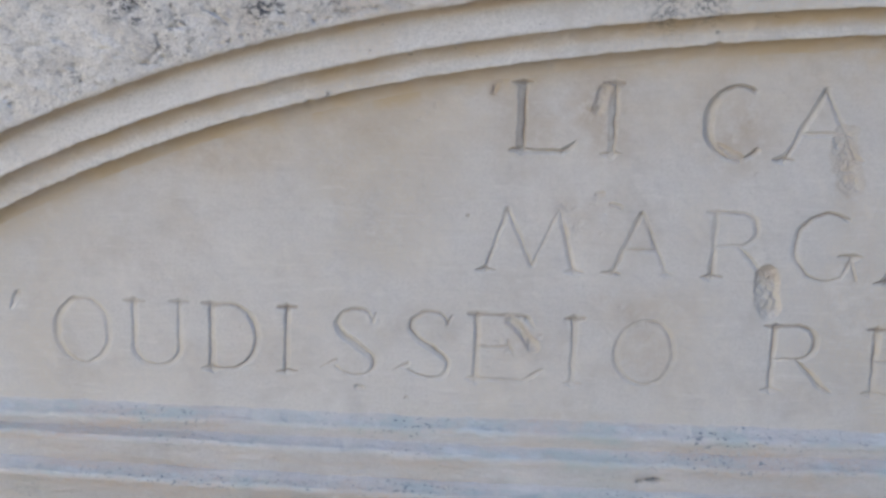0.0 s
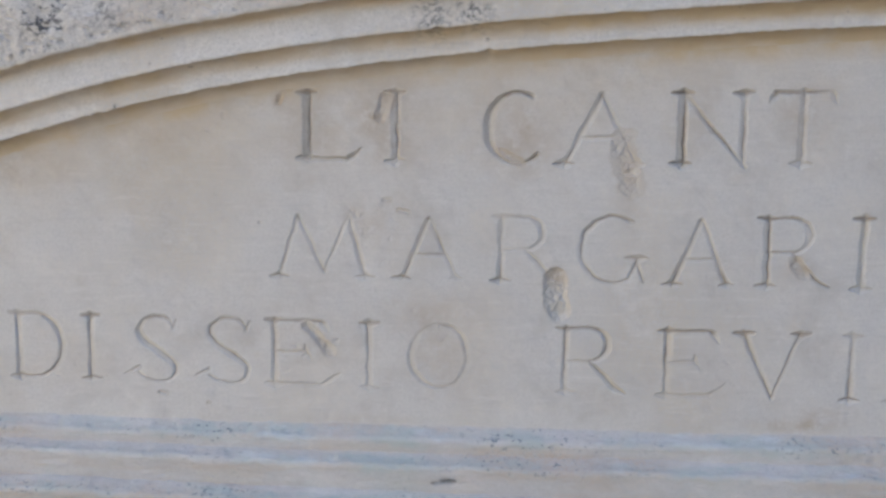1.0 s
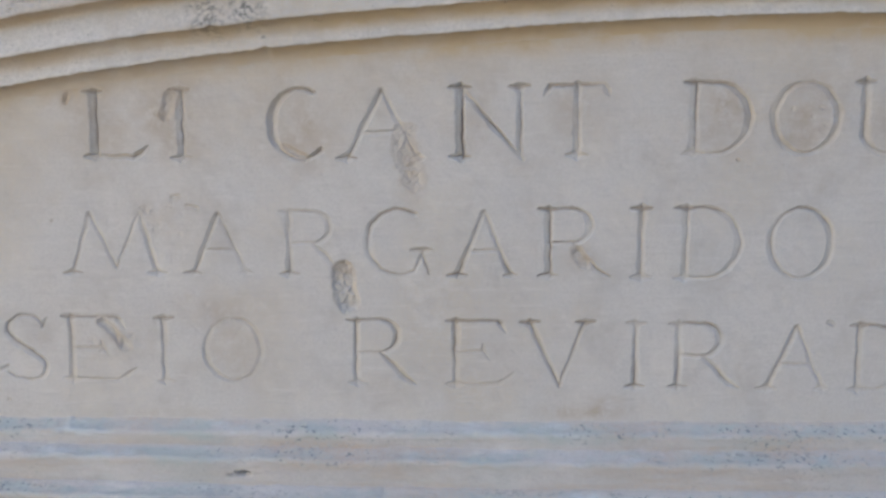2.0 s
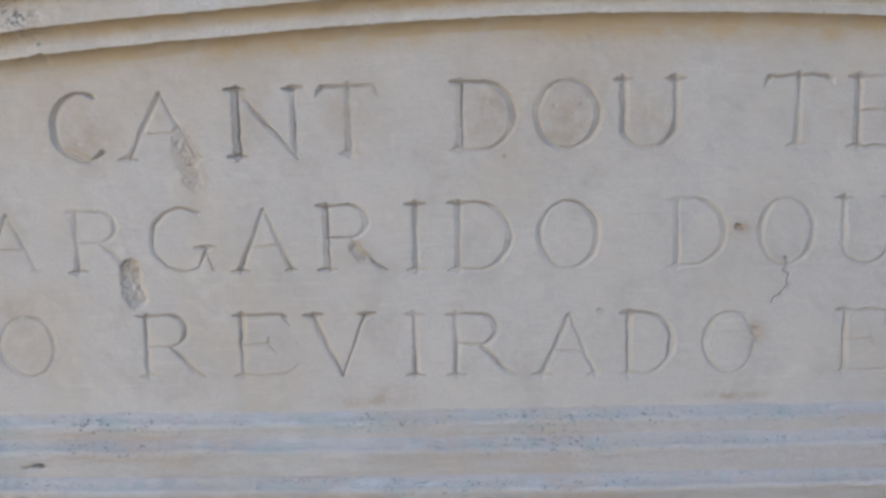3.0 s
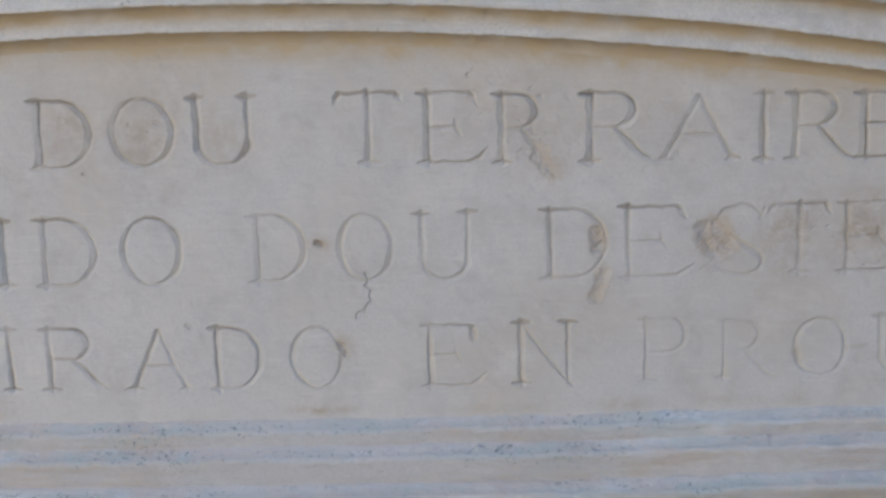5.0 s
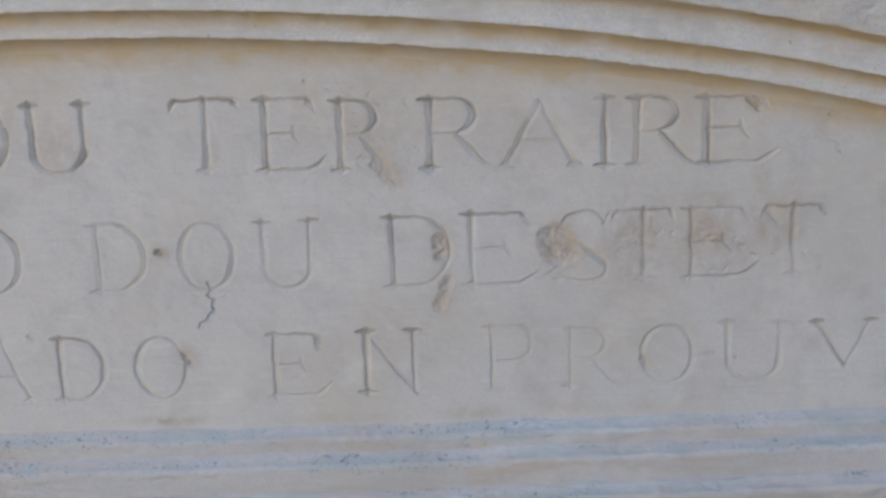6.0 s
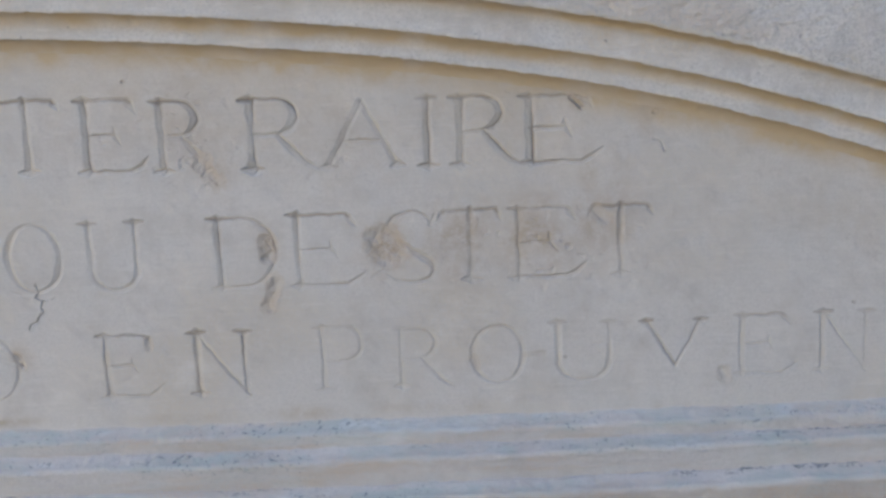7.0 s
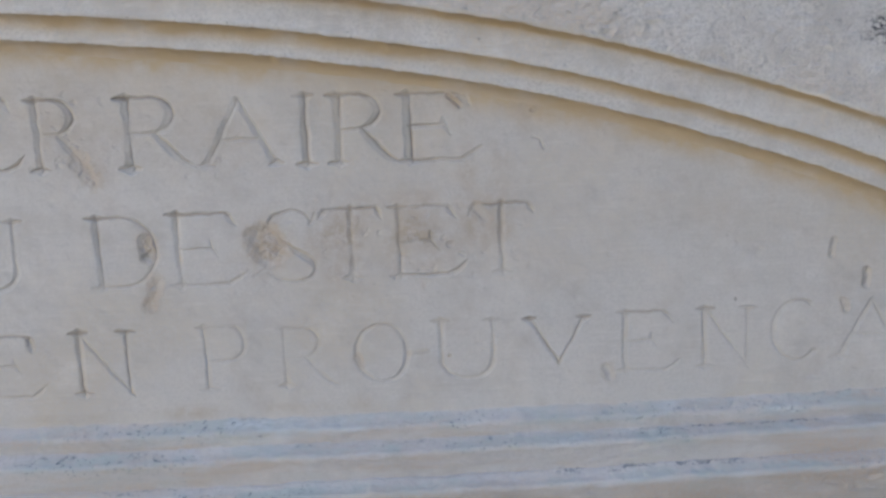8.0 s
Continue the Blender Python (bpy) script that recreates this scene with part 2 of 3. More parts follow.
def glyph(c, r):
    """The strokes of a capital whose width is r cap heights."""
    if c == "I":
        return stem(r / 2)
    if c == "L":
        return stem(S0) + [line((S0, 0.01, 0.4), (r * 0.74, 0.01, 0.42)), line((r * 0.72, 0.0, 0.42), (r * 0.82, 0.05, 0.62), (r, 0.18, 0.15))]
    if c == "C":
        return [bow(r * 0.56, 0.5, r * 0.52, 0.5, 62, 180), bow(r * 0.56, 0.5, r * 0.52, 0.5, 180, 312)]
    if c == "G":
        return [bow(r * 0.53, 0.5, r * 0.5, 0.5, 58, 180), bow(r * 0.53, 0.5, r * 0.5, 0.5, 180, 300), line((r * 0.78, 0.06, 0.4), (r * 0.9, 0.3, 0.75), (r * 0.92, 0.36, 0.8)), line((r * 0.9, 0.34, 0.6), (r * 0.97, 0.16, 0.5), (r * 1.02, 0.02, 0.2))] + serif(r * 0.92, 0.38, 0.2, 0.14)
    if c == "A":
        return [line((0.05, 0.0, 0.72), (r * 0.5, 0.96, 0.66)), line((r * 0.5, 0.96, 0.5), (r - 0.06, 0.0, 0.58)), line((r * 0.26, 0.38, 0.36), (r * 0.74, 0.38, 0.36))] + serif(0.05, 0.01, up=-1) + serif(r - 0.06, 0.01, 0.1, 0.1, -1)
    if c == "N":
        return stem(0.07, 1.0) + [line((0.06, 1.0, 0.4), (r * 0.5, 0.5, 0.5), (r - 0.02, -0.02, 0.3))] + stem(r - 0.06, 0.5, 0.02, 1.0, False)
    if c == "T":
        return stem(r / 2, 0.95, head=False) + [line((0.07, 0.985, 0.4), (r - 0.07, 0.985, 0.4)), line((0.0, 0.84, 0.12), (0.05, 0.93, 0.8), (0.10, 0.985, 0.45)), line((r, 0.84, 0.12), (r - 0.05, 0.93, 0.85), (r - 0.10, 0.985, 0.45))]
    if c == "D":
        cx = max(0.1, r - 0.52)
        return stem(S0, 0.95) + [line((S0, 0.985, 0.36), (cx, 0.985, 0.36)), bow(cx, 0.5, r - cx - 0.04, 0.488, 90, -90, 0.34), line((cx, 0.012, 0.36), (S0, 0.012, 0.36))]
    if c == "O":
        return [bow(r / 2, 0.5, r / 2 - 0.05, 0.485, 0, 360, 0.36, 44)]
    if c == "U":
        return [line((S0, 1.0, 0.9), (S0 + 0.01, 0.34, 0.85)), bow(r / 2, 0.32, r / 2 - S0, 0.31, 180, 360, 0.42), line((r - S0, 0.34, 0.6), (r - S0, 1.0, 0.62))] + serif(S0, 0.985) + serif(r - S0, 0.985)
    if c == "E":
        return stem(S0, 0.95) + [line((S0, 0.985, 0.38), (r * 0.74, 0.985, 0.38)), line((r * 0.72, 0.985, 0.4), (r * 0.77, 0.94, 0.85), (r * 0.86, 0.80, 0.15)), line((S0, 0.51, 0.36), (r * 0.5, 0.51, 0.36)), line((r * 0.5, 0.63, 0.12), (r * 0.51, 0.51, 0.5), (r * 0.6, 0.38, 0.12)), line((S0, 0.012, 0.38), (r * 0.74, 0.012, 0.4)), line((r * 0.72, 0.01, 0.42), (r * 0.86, 0.08, 0.55), (r, 0.2, 0.14))]
    if c in "RP":
        right, low = (0.70 * r, 0.48) if c == "R" else (r - 0.03, 0.44)
        cx, cy, ry = right - 0.28, (1 + low) / 2, (1 - low) / 2 - 0.012
        out = stem(S0, 0.95) + [line((S0, 0.985, 0.36), (cx, 0.985, 0.36)), bow(cx, cy, right - cx, ry, 90, -90, 0.36), line((cx, low + 0.012, 0.36), (S0, low + 0.012, 0.34))]
        return out + ([curve([(0.42 * r, 0.5, 0.4), (0.62 * r, 0.3, 0.8), (0.82 * r, 0.09, 0.75), (r, 0.0, 0.15)])] if c == "R" else [])
    if c == "M":
        return [line((0.04, 0.0, 0.5), (0.24 * r, 1.0, 0.55)), line((0.24 * r, 1.0, 0.6), (0.52 * r, 0.1, 0.5)), line((0.52 * r, 0.1, 0.42), (0.79 * r, 1.0, 0.42)), line((0.79 * r, 1.0, 0.6), (r - 0.04, 0.0, 0.7))] + serif(0.04, 0.01, up=-1) + serif(r - 0.04, 0.01, up=-1)
    if c == "S":
        return [curve([(r * 0.92, 0.82, 0.34), (r * 0.78, 0.95, 0.36), (r * 0.52, 0.99, 0.4), (r * 0.26, 0.90, 0.65), (r * 0.2, 0.74, 0.85), (r * 0.36, 0.57, 1.0), (r * 0.68, 0.40, 1.0), (r * 0.92, 0.23, 0.85), (r * 0.86, 0.06, 0.55), (r * 0.6, 0.0, 0.38), (r * 0.34, 0.03, 0.34), (r * 0.14, 0.13, 0.36)]), line((r * 0.98, 0.95, 0.2), (r * 0.9, 0.80, 0.5)), line((-0.12, 0.10, 0.15), (r * 0.14, 0.21, 0.55))]
    if c == "V":
        return [line((0.02, 1.0, 0.75), (r * 0.52, 0.0, 0.55)), line((r * 0.52, 0.0, 0.4), (r - 0.04, 1.0, 0.5))] + serif(0.02, 0.985) + serif(r - 0.04, 0.985)
    return [line((0.75 * r, 1.0, 0.75), (0.4 * r, 0.55, 0.4), (0.0, 0.0, 0.1))]


# the three lines: letter, left edge, width, in metres; then each line's foot, cap height and cutting
LINE_TOP = (("L", -0.668, 0.049), ("I", -0.597, 0.010), ("C", -0.519, 0.046), ("A", -0.458, 0.065), ("N", -0.366, 0.056), ("T", -0.293, 0.053),
            ("D", -0.176, 0.051), ("O", -0.110, 0.057), ("U", -0.038, 0.052), ("T", 0.084, 0.058), ("E", 0.159, 0.055), ("R", 0.222, 0.047),
            ("R", 0.296, 0.058), ("A", 0.359, 0.064), ("I", 0.440, 0.010), ("R", 0.467, 0.052), ("E", 0.524, 0.063))
LINE_MID = (("M", -0.691, 0.076), ("A", -0.590, 0.051), ("R", -0.509, 0.054), ("G", -0.441, 0.052), ("A", -0.368, 0.051), ("R", -0.293, 0.055),
            ("I", -0.217, 0.010), ("D", -0.180, 0.051), ("O", -0.109, 0.056), ("D", 0.008, 0.047), ("O", 0.081, 0.051), ("U", 0.151, 0.048),
            ("D", 0.261, 0.054), ("E", 0.328, 0.062), ("S", 0.399, 0.050), ("T", 0.450, 0.053), ("E", 0.512, 0.060), ("T", 0.574, 0.053))
LINE_LOW = (("'", -1.078, 0.009), ("O", -1.043, 0.049), ("U", -0.980, 0.045), ("D", -0.916, 0.044), ("I", -0.855, 0.010), ("S", -0.816, 0.040), ("S", -0.756, 0.042),
            ("E", -0.698, 0.059), ("I", -0.619, 0.010), ("O", -0.582, 0.053), ("R", -0.454, 0.055), ("E", -0.370, 0.054), ("V", -0.305, 0.050),
            ("I", -0.220, 0.010), ("R", -0.183, 0.056), ("A", -0.107, 0.053), ("D", -0.032, 0.044), ("O", 0.036, 0.049), ("E", 0.156, 0.052),
            ("N", 0.235, 0.048), ("P", 0.344, 0.039), ("R", 0.411, 0.047), ("O", 0.472, 0.049), ("U", 0.543, 0.051), ("V", 0.620, 0.049),
            ("E", 0.698, 0.050), ("N", 0.764, 0.042), ("C", 0.823, 0.038), ("A", 0.877, 0.056))


# the setting-out wanders: where each of the two upper lines stands and reaches, along x
def foot_top(x):
    return np.interp(x, (-0.67, -0.5, -0.3, -0.17, 0.11, 0.17, 0.23, 0.30, 0.36, 0.44, 0.53), (0.2185, 0.2155, 0.2170, 0.2185, 0.2160, 0.2135, 0.2125, 0.2115, 0.2110, 0.2095, 0.2085))


def head_top(x):
    return np.interp(x, (-0.67, -0.5, -0.3, -0.17, 0.11, 0.17, 0.23, 0.30, 0.36, 0.44, 0.53), (0.2740, 0.2735, 0.2755, 0.2770, 0.2760, 0.2738, 0.2712, 0.2700, 0.2668, 0.2662, 0.2638))


def foot_mid(x):
    return np.interp(x, (-0.69, -0.58, -0.5, -0.29, -0.17, 0.015, 0.27, 0.40, 0.6), (0.1210, 0.1203, 0.1192, 0.1168, 0.1143, 0.1143, 0.1120, 0.1125, 0.1135))


def head_mid(x):
    return np.interp(x, (-0.69, -0.5, -0.17, 0.01, 0.15, 0.34, 0.6), (0.1725, 0.1742, 0.1750, 0.1745, 0.1728, 0.1732, 0.1722))


def foot_low(x):
    return 0.0195 - 0.0018 * math.exp(-((x - 0.08) / 0.25) ** 2) + 0.0125 * (abs(x - 0.15) / 1.1) ** 1.5 + (0.003 if x > 0.8 else 0.0)


# ---- the inscribed panel: one cut surface, split into its field, its letters and its chips ----
def graded(start, end, bands, fine, coarse):
    """Coordinates from start to end, closer together inside the bands."""
    out = [start]
    while out[-1] < end:
        out.append(out[-1] + (fine if any(a < out[-1] < b for a, b in bands) else coarse))
    return np.array(out)


gx = graded(CX - HALF - 0.006, CX + HALF + 0.006, ((-1.1, 0.96),), 0.0008, 0.0018)
gz = graded(-0.014, CZ + RISE + 0.008, ((0.014, 0.084), (0.108, 0.182), (0.205, 0.285)), 0.0007, 0.0012)
X, Z = np.meshgrid(gx, gz)
depth = 0.0009 * rough_noise(X, Z, 0.05) + 0.00050 * rough_noise(X + 5, Z, 0.014, 4) + 0.00016 * rough_noise(X * 0.7, Z + 9, 0.004, 2)
depth -= 0.0006 * smooth(0.3, 1.0, rough_noise(X - 4, Z + 2, 0.035))
# small pecked pits, in loose patches
patch = 0.35 * smooth(0.2, 0.7, rough_noise(X + 60, Z + 5, 0.07, 3))
for bx, bz, rx, rz, much in ((0.25, 0.240, 0.06, 0.04, 0.9), (0.16, 0.235, 0.05, 0.03, 0.6), (-0.61, 0.165, 0.035, 0.03, 0.8), (-0.082, 0.247, 0.022, 0.024, 1.0), (-0.655, 0.065, 0.04, 0.03, 0.7),
                             (0.53, 0.140, 0.09, 0.035, 0.9), (-0.56, 0.085, 0.04, 0.02, 0.6), (-0.49, 0.215, 0.02, 0.015, 0.8), (0.36, 0.225, 0.08, 0.04, 0.5), (-0.88, 0.04, 0.08, 0.02, 0.4)):
    patch = np.maximum(patch, much * np.exp(-(((X - bx) / rx) ** 2 + ((Z - bz) / rz) ** 2)))
depth += 0.0013 * (0.05 + 0.95 * patch) * smooth(0.35, 0.75, rough_noise(X * 0.8 + 33, Z, 0.0065, 3))
owner = np.zeros(X.shape, dtype=np.int32)
WX = X + 0.0011 * rough_noise(X, Z + 3, 0.009, 4)
WZ = Z + 0.0011 * rough_noise(X + 8, Z, 0.009, 4)
worn = 0.10 + 0.90 * smooth(-0.6, 0.35, rough_noise(X + 20, Z, 0.028, 3))
fresh = smooth(-0.25, 0.45, rough_noise(X + 120, Z + 7, 0.03, 3))
waver = 0.98 + 0.30 * rough_noise(X + 15, Z + 44, 0.02, 3)
bed_tint, grime_and_shade = np.zeros(X.shape), np.zeros(X.shape)
names = {}


def window(x0, z0, x1, z1):
    i0, i1 = np.searchsorted(gx, (x0, x1))
    j0, j1 = np.searchsorted(gz, (z0, z1))
    return slice(max(j0, 0), j1), slice(max(i0, 0), i1)


def reach(px, pz, a, b):
    """Distance to the stretch a-b, and how far along it."""
    dx, dz = b[0] - a[0], b[1] - a[1]
    t = np.clip(((px - a[0]) * dx + (pz - a[1]) * dz) / (dx * dx + dz * dz + 1e-12), 0, 1)
    return np.hypot(px - a[0] - t * dx, pz - a[1] - t * dz), t


def carve(c, x0, z0, wide, cap, half, cut, side, shade):
    """A worn capital: broad easy shoulders and one sharp line that runs off the middle."""
    w = window(x0 - 0.016, z0 - 0.012, x0 + wide + 0.016, z0 + cap + 0.012)
    px, pz = (WX[w] - x0) / cap, (WZ[w] - z0) / cap
    best, wide_, sharp, vee = np.full(px.shape, -1.0), np.full(px.shape, half), np.zeros(px.shape), np.zeros(px.shape)
    for stroke in glyph(c, wide / cap):
        for a, b in zip(stroke[:-1], stroke[1:]):
            d, t = reach(px, pz, a, b)
            h = waver[w] * (a[2] + (b[2] - a[2]) * t) ** 0.72 * half
            nearer = h - d * cap > best
            best, wide_ = np.where(nearer, h - d * cap, best), np.where(nearer, h, wide_)
            # the sharp line keeps to one flank of the upright strokes and the top of the level ones
            steep = abs(b[1] - a[1]) / (abs(b[0] - a[0]) + abs(b[1] - a[1]) + 1e-9)
            d2 = reach(px - side * 0.42 * steep * h / cap, pz - 0.25 * (1 - steep) * h / cap, a, b)[0] * cap
            vee = np.maximum(vee, h * (1 - 0.8 * np.minimum(d2 / (1.5 * h), 1)))
            sharp = np.maximum(sharp, (1 - smooth(0.0002, 0.0007 + 0.14 * h, d2)) * np.minimum(1, h / (0.8 * half)) ** 0.6)
    gone = worn[w]
    q = np.clip(best / np.maximum(wide_, 1e-5), 0, 1)
    bed = 0.62 * np.maximum(vee, 0.0005) * np.clip(q / 0.45, 0, 1)
    kept = fresh[w] * smooth(0.35, 1.0, shade)
    line_ = 0.0013 * sharp * smooth(0.0, 0.25, q) * (0.38 + 0.62 * kept)
    depth[w] += (bed * (0.30 + 0.70 * gone) + line_) * cut * (best > 0)
    # a warm cream tint over the bed of each stroke
    bed_tint[w] = np.maximum(bed_tint[w], (0.28 * smooth(0.1, 0.6, q) * (0.4 + 0.6 * gone)) * (best > 0))
    # shade under the serif heads and in the groove line, painted with its grime
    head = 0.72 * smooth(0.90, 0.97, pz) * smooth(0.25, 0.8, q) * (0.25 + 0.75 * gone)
    grime_and_shade[w] = np.maximum(grime_and_shade[w], head * smooth(0.3, 0.9, shade) * (best > 0))
    grime_and_shade[w] = np.maximum(grime_and_shade[w], 0.85 * sharp * (0.22 + 0.78 * kept) * shade * smooth(0.3, 0.95, shade) * (best > 0))
    number = len(names) + 1
    names[number] = ("letter", "apostrophe carved into the limestone" if c == "'" else "carved capital letter " + c, M_LETTER)
    owner[w][best > 0.0001] = number


SHORT_V = 0.620                          # one V stands higher than its neighbours and is smaller
# letters that were cut deeper, with more dirt and painted shade: left edge, strength
STRONG = {-0.366: 1.5, -0.668: 1.35, -0.597: 1.4, -0.519: 1.3, -0.293: 1.05, -0.370: 1.15, -0.305: 1.15, -0.220: 1.15, -0.183: 1.1, -0.691: 1.1, -0.590: 1.1, -0.509: 1.05, -0.038: 1.1, 0.296: 1.35, 0.524: 1.1, -0.217: 1.4, -0.368: 1.2, -0.756: 1.35, -0.816: 1.2,
          -0.916: 1.3, -0.855: 1.3, -0.454: 1.05, 0.235: 1.3, -0.032: 1.0, 0.620: 1.3}
for row, foot, head, half, cut in ((LINE_TOP, foot_top, head_top, 0.0046, 1.32), (LINE_MID, foot_mid, head_mid, 0.0038, 1.30), (LINE_LOW, foot_low, None, 0.0040, 1.25)):
    for c, x, wide in row:
        faint = {LINE_TOP: 0.95 if x > 0.05 else 1.1, LINE_MID: 0.78 if 0 < x < 0.2 else 0.86 if x > 0.32 else 0.84 if x < -0.45 else 1.0, LINE_LOW: 0.68 if x > 0.33 else 0.80 if x > 0.0 else 0.74 if x < -0.7 else 0.84}[row]
        high = 0.013 if c == "'" else head(x) - foot(x) if head else 0.0405 if x == SHORT_V else 0.0520 if x > 0.38 else 0.0565
        much = STRONG.get(x, 0.9)
        side = {LINE_TOP: 0.8, LINE_MID: 0.5, LINE_LOW: -0.5}[row] + 0.6 * math.sin(x * 91.7 + len(names))
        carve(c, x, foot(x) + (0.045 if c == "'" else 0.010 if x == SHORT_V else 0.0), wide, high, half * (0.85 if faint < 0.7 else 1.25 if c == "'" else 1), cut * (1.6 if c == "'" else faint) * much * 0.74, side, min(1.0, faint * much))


def chip(points, radius, deep, rough=0.5, label="brown chipped hollow in the limestone", bevel=0.85, ragged=0.4):
    """A broken hollow along a short line of points."""
    xs, zs = [p[0] for p in points], [p[1] for p in points]
    w = window(min(xs) - radius * 2, min(zs) - radius * 2, max(xs) + radius * 2, max(zs) + radius * 2)
    px, pz = WX[w], WZ[w]
    d = np.full(px.shape, 9.0)
    for a, b in zip(points[:-1], points[1:]):
        d = np.minimum(d, reach(px, pz, a, b)[0])
    edge = radius * (1.0 + ragged * rough_noise(px + 2, pz, 0.008, 4))
    v = smooth(0, bevel, 1 - d / edge) * deep * (1 + rough * rough_noise(px, pz + 4, 0.004, 3))
    depth[w] = np.where(v > 1e-7, np.maximum(depth[w], v + np.minimum(depth[w], 0)), depth[w])
    number = len(names) + 1
    names[number] = ("crack" if "crack" in label else "chip", label, M_PANEL if "crack" in label or "pits" in label else M_CHIP)
    owner[w][d < edge * 0.95] = number


chip([(-0.4605, 0.121), (-0.4595, 0.108), (-0.457, 0.096)], 0.0106, 0.0034, 0.8, "brown oval gouge in the limestone", 0.45, 0.18)
chip([(-0.408, 0.236), (-0.406, 0.215), (-0.401, 0.201)], 0.0118, 0.0015, 1.2, bevel=0.6, ragged=0.35)
chip([(-0.599, 0.268), (-0.604, 0.253)], 0.0065, 0.0028)
chip([(-0.507, 0.226), (-0.490, 0.217)], 0.0040, 0.0022)
chip([(-0.265, 0.137), (-0.258, 0.128)], 0.0070, 0.0024)
chip([(-0.667, 0.080), (-0.657, 0.068), (-0.648, 0.058)], 0.0055, 0.0028)
chip([(0.0645, 0.148), (0.0665, 0.148)], 0.0035, 0.0035)
chip([(0.080, 0.058), (0.085, 0.048)], 0.0048, 0.0026)
chip([(0.257, 0.219), (0.267, 0.206)], 0.0095, 0.0012, 1.4, ragged=0.6)
chip([(0.305, 0.151), (0.307, 0.139)], 0.0078, 0.0026, 0.7, bevel=0.6, ragged=0.2)
chip([(0.312, 0.118), (0.306, 0.104), (0.303, 0.096)], 0.0074, 0.0018, 0.8)
chip([(0.403, 0.148), (0.409, 0.140)], 0.0175, 0.0033, 0.5, "round brown scoop beside a letter", 0.6, 0.22)
chip([(0.686, 0.027), (0.687, 0.022)], 0.0068, 0.0015)
chip([(0.627, 0.2255), (0.634, 0.223), (0.637, 0.215)], 0.0011, 0.0018, 0.2, "thin crooked crack in the limestone")
chip([(0.6275, 0.247), (0.6285, 0.247)], 0.0022, 0.0016, 0.3)
chip([(0.872, 0.130), (0.870, 0.118)], 0.0034, 0.0018)
chip([(0.899, 0.104), (0.899, 0.092)], 0.0040, 0.0026)
chip([(0.882, 0.078), (0.884, 0.072)], 0.0045, 0.0022)
chip([(0.197, 0.069), (0.197, 0.062)], 0.0040, 0.0020)
chip([(-0.685, 0.273), (-0.687, 0.265)], 0.0036, 0.0022)
chip([(0.580, 0.168), (0.588, 0.160)], 0.0065, 0.0014)
chip([(0.475, 0.044), (0.478, 0.038)], 0.0040, 0.0016)
chip([(-0.793, 0.020), (-0.788, 0.019)], 0.0030, 0.0014)
chip([(0.520, 0.046), (0.534, 0.048)], 0.0022, 0.0006)
chip([(-0.602, 0.186), (-0.596, 0.1865)], 0.0022, 0.0012)
chip([(-0.589, 0.178), (-0.582, 0.176)], 0.0026, 0.0012)
chip([(-0.054, 0.077), (-0.052, 0.076)], 0.0026, 0.0009)
chip([(-0.627, 0.172), (-0.617, 0.160)], 0.0120, 0.0007, 1.5, "patch of small pits in the limestone")
for px0, pz0 in ((0.198, 0.288), (0.553, 0.043), (0.792, 0.083), (-0.752, 0.012), (-0.705, 0.166), (-0.135, 0.214)):
    chip([(px0, pz0), (px0 + 0.0005, pz0)], 0.0014, 0.0020, 0.2, "small dark pit in the stone")
chip([(0.105, 0.121), (0.1075, 0.114), (0.1045, 0.110), (0.1105, 0.106), (0.1078, 0.101), (0.1100, 0.097), (0.1045, 0.092), (0.1030, 0.088), (0.0970, 0.085), (0.095, 0.081)], 0.0009, 0.0026, 0.1, "thin branching crack in the limestone")

chip([(0.084, 0.117), (0.094, 0.111), (0.105, 0.106)], 0.0006, 0.0007, 0.1, "thin branching crack in the limestone")
chip([(0.112, 0.106), (0.121, 0.109)], 0.0006, 0.0008, 0.1, "thin branching crack in the limestone")
chip([(0.5615, 0.2615), (0.5695, 0.2525)], 0.0026, 0.0030, 0.2)
chip([(0.5785, 0.168), (0.586, 0.159)], 0.0026, 0.0016)

# brown stains where iron in the stone has bled: place, half sizes, strength
stain = np.zeros(X.shape)
for bx, bz, rx, rz, much in ((-0.66, 0.245, 0.03, 0.035, 0.5), (-0.60, 0.25, 0.03, 0.035, 0.7), (-0.495, 0.24, 0.03, 0.035, 0.55), (-0.402, 0.203, 0.013, 0.030, 0.4),
                             (-0.352, 0.25, 0.02, 0.035, 0.4), (-0.268, 0.25, 0.025, 0.03, 0.5), (-0.15, 0.245, 0.032, 0.035, 0.65), (-0.08, 0.247, 0.034, 0.034, 0.7),
                             (-0.012, 0.24, 0.03, 0.03, 0.5), (-0.80, 0.235, 0.05, 0.02, 0.4), (-0.90, 0.21, 0.05, 0.016, 0.4), (0.268, 0.213, 0.02, 0.022, 0.6),
                             (0.406, 0.145, 0.022, 0.022, 0.85)):
    stain = np.maximum(stain, much * np.exp(-(((X - bx) / rx) ** 2 + ((Z - bz) / rz) ** 2)))
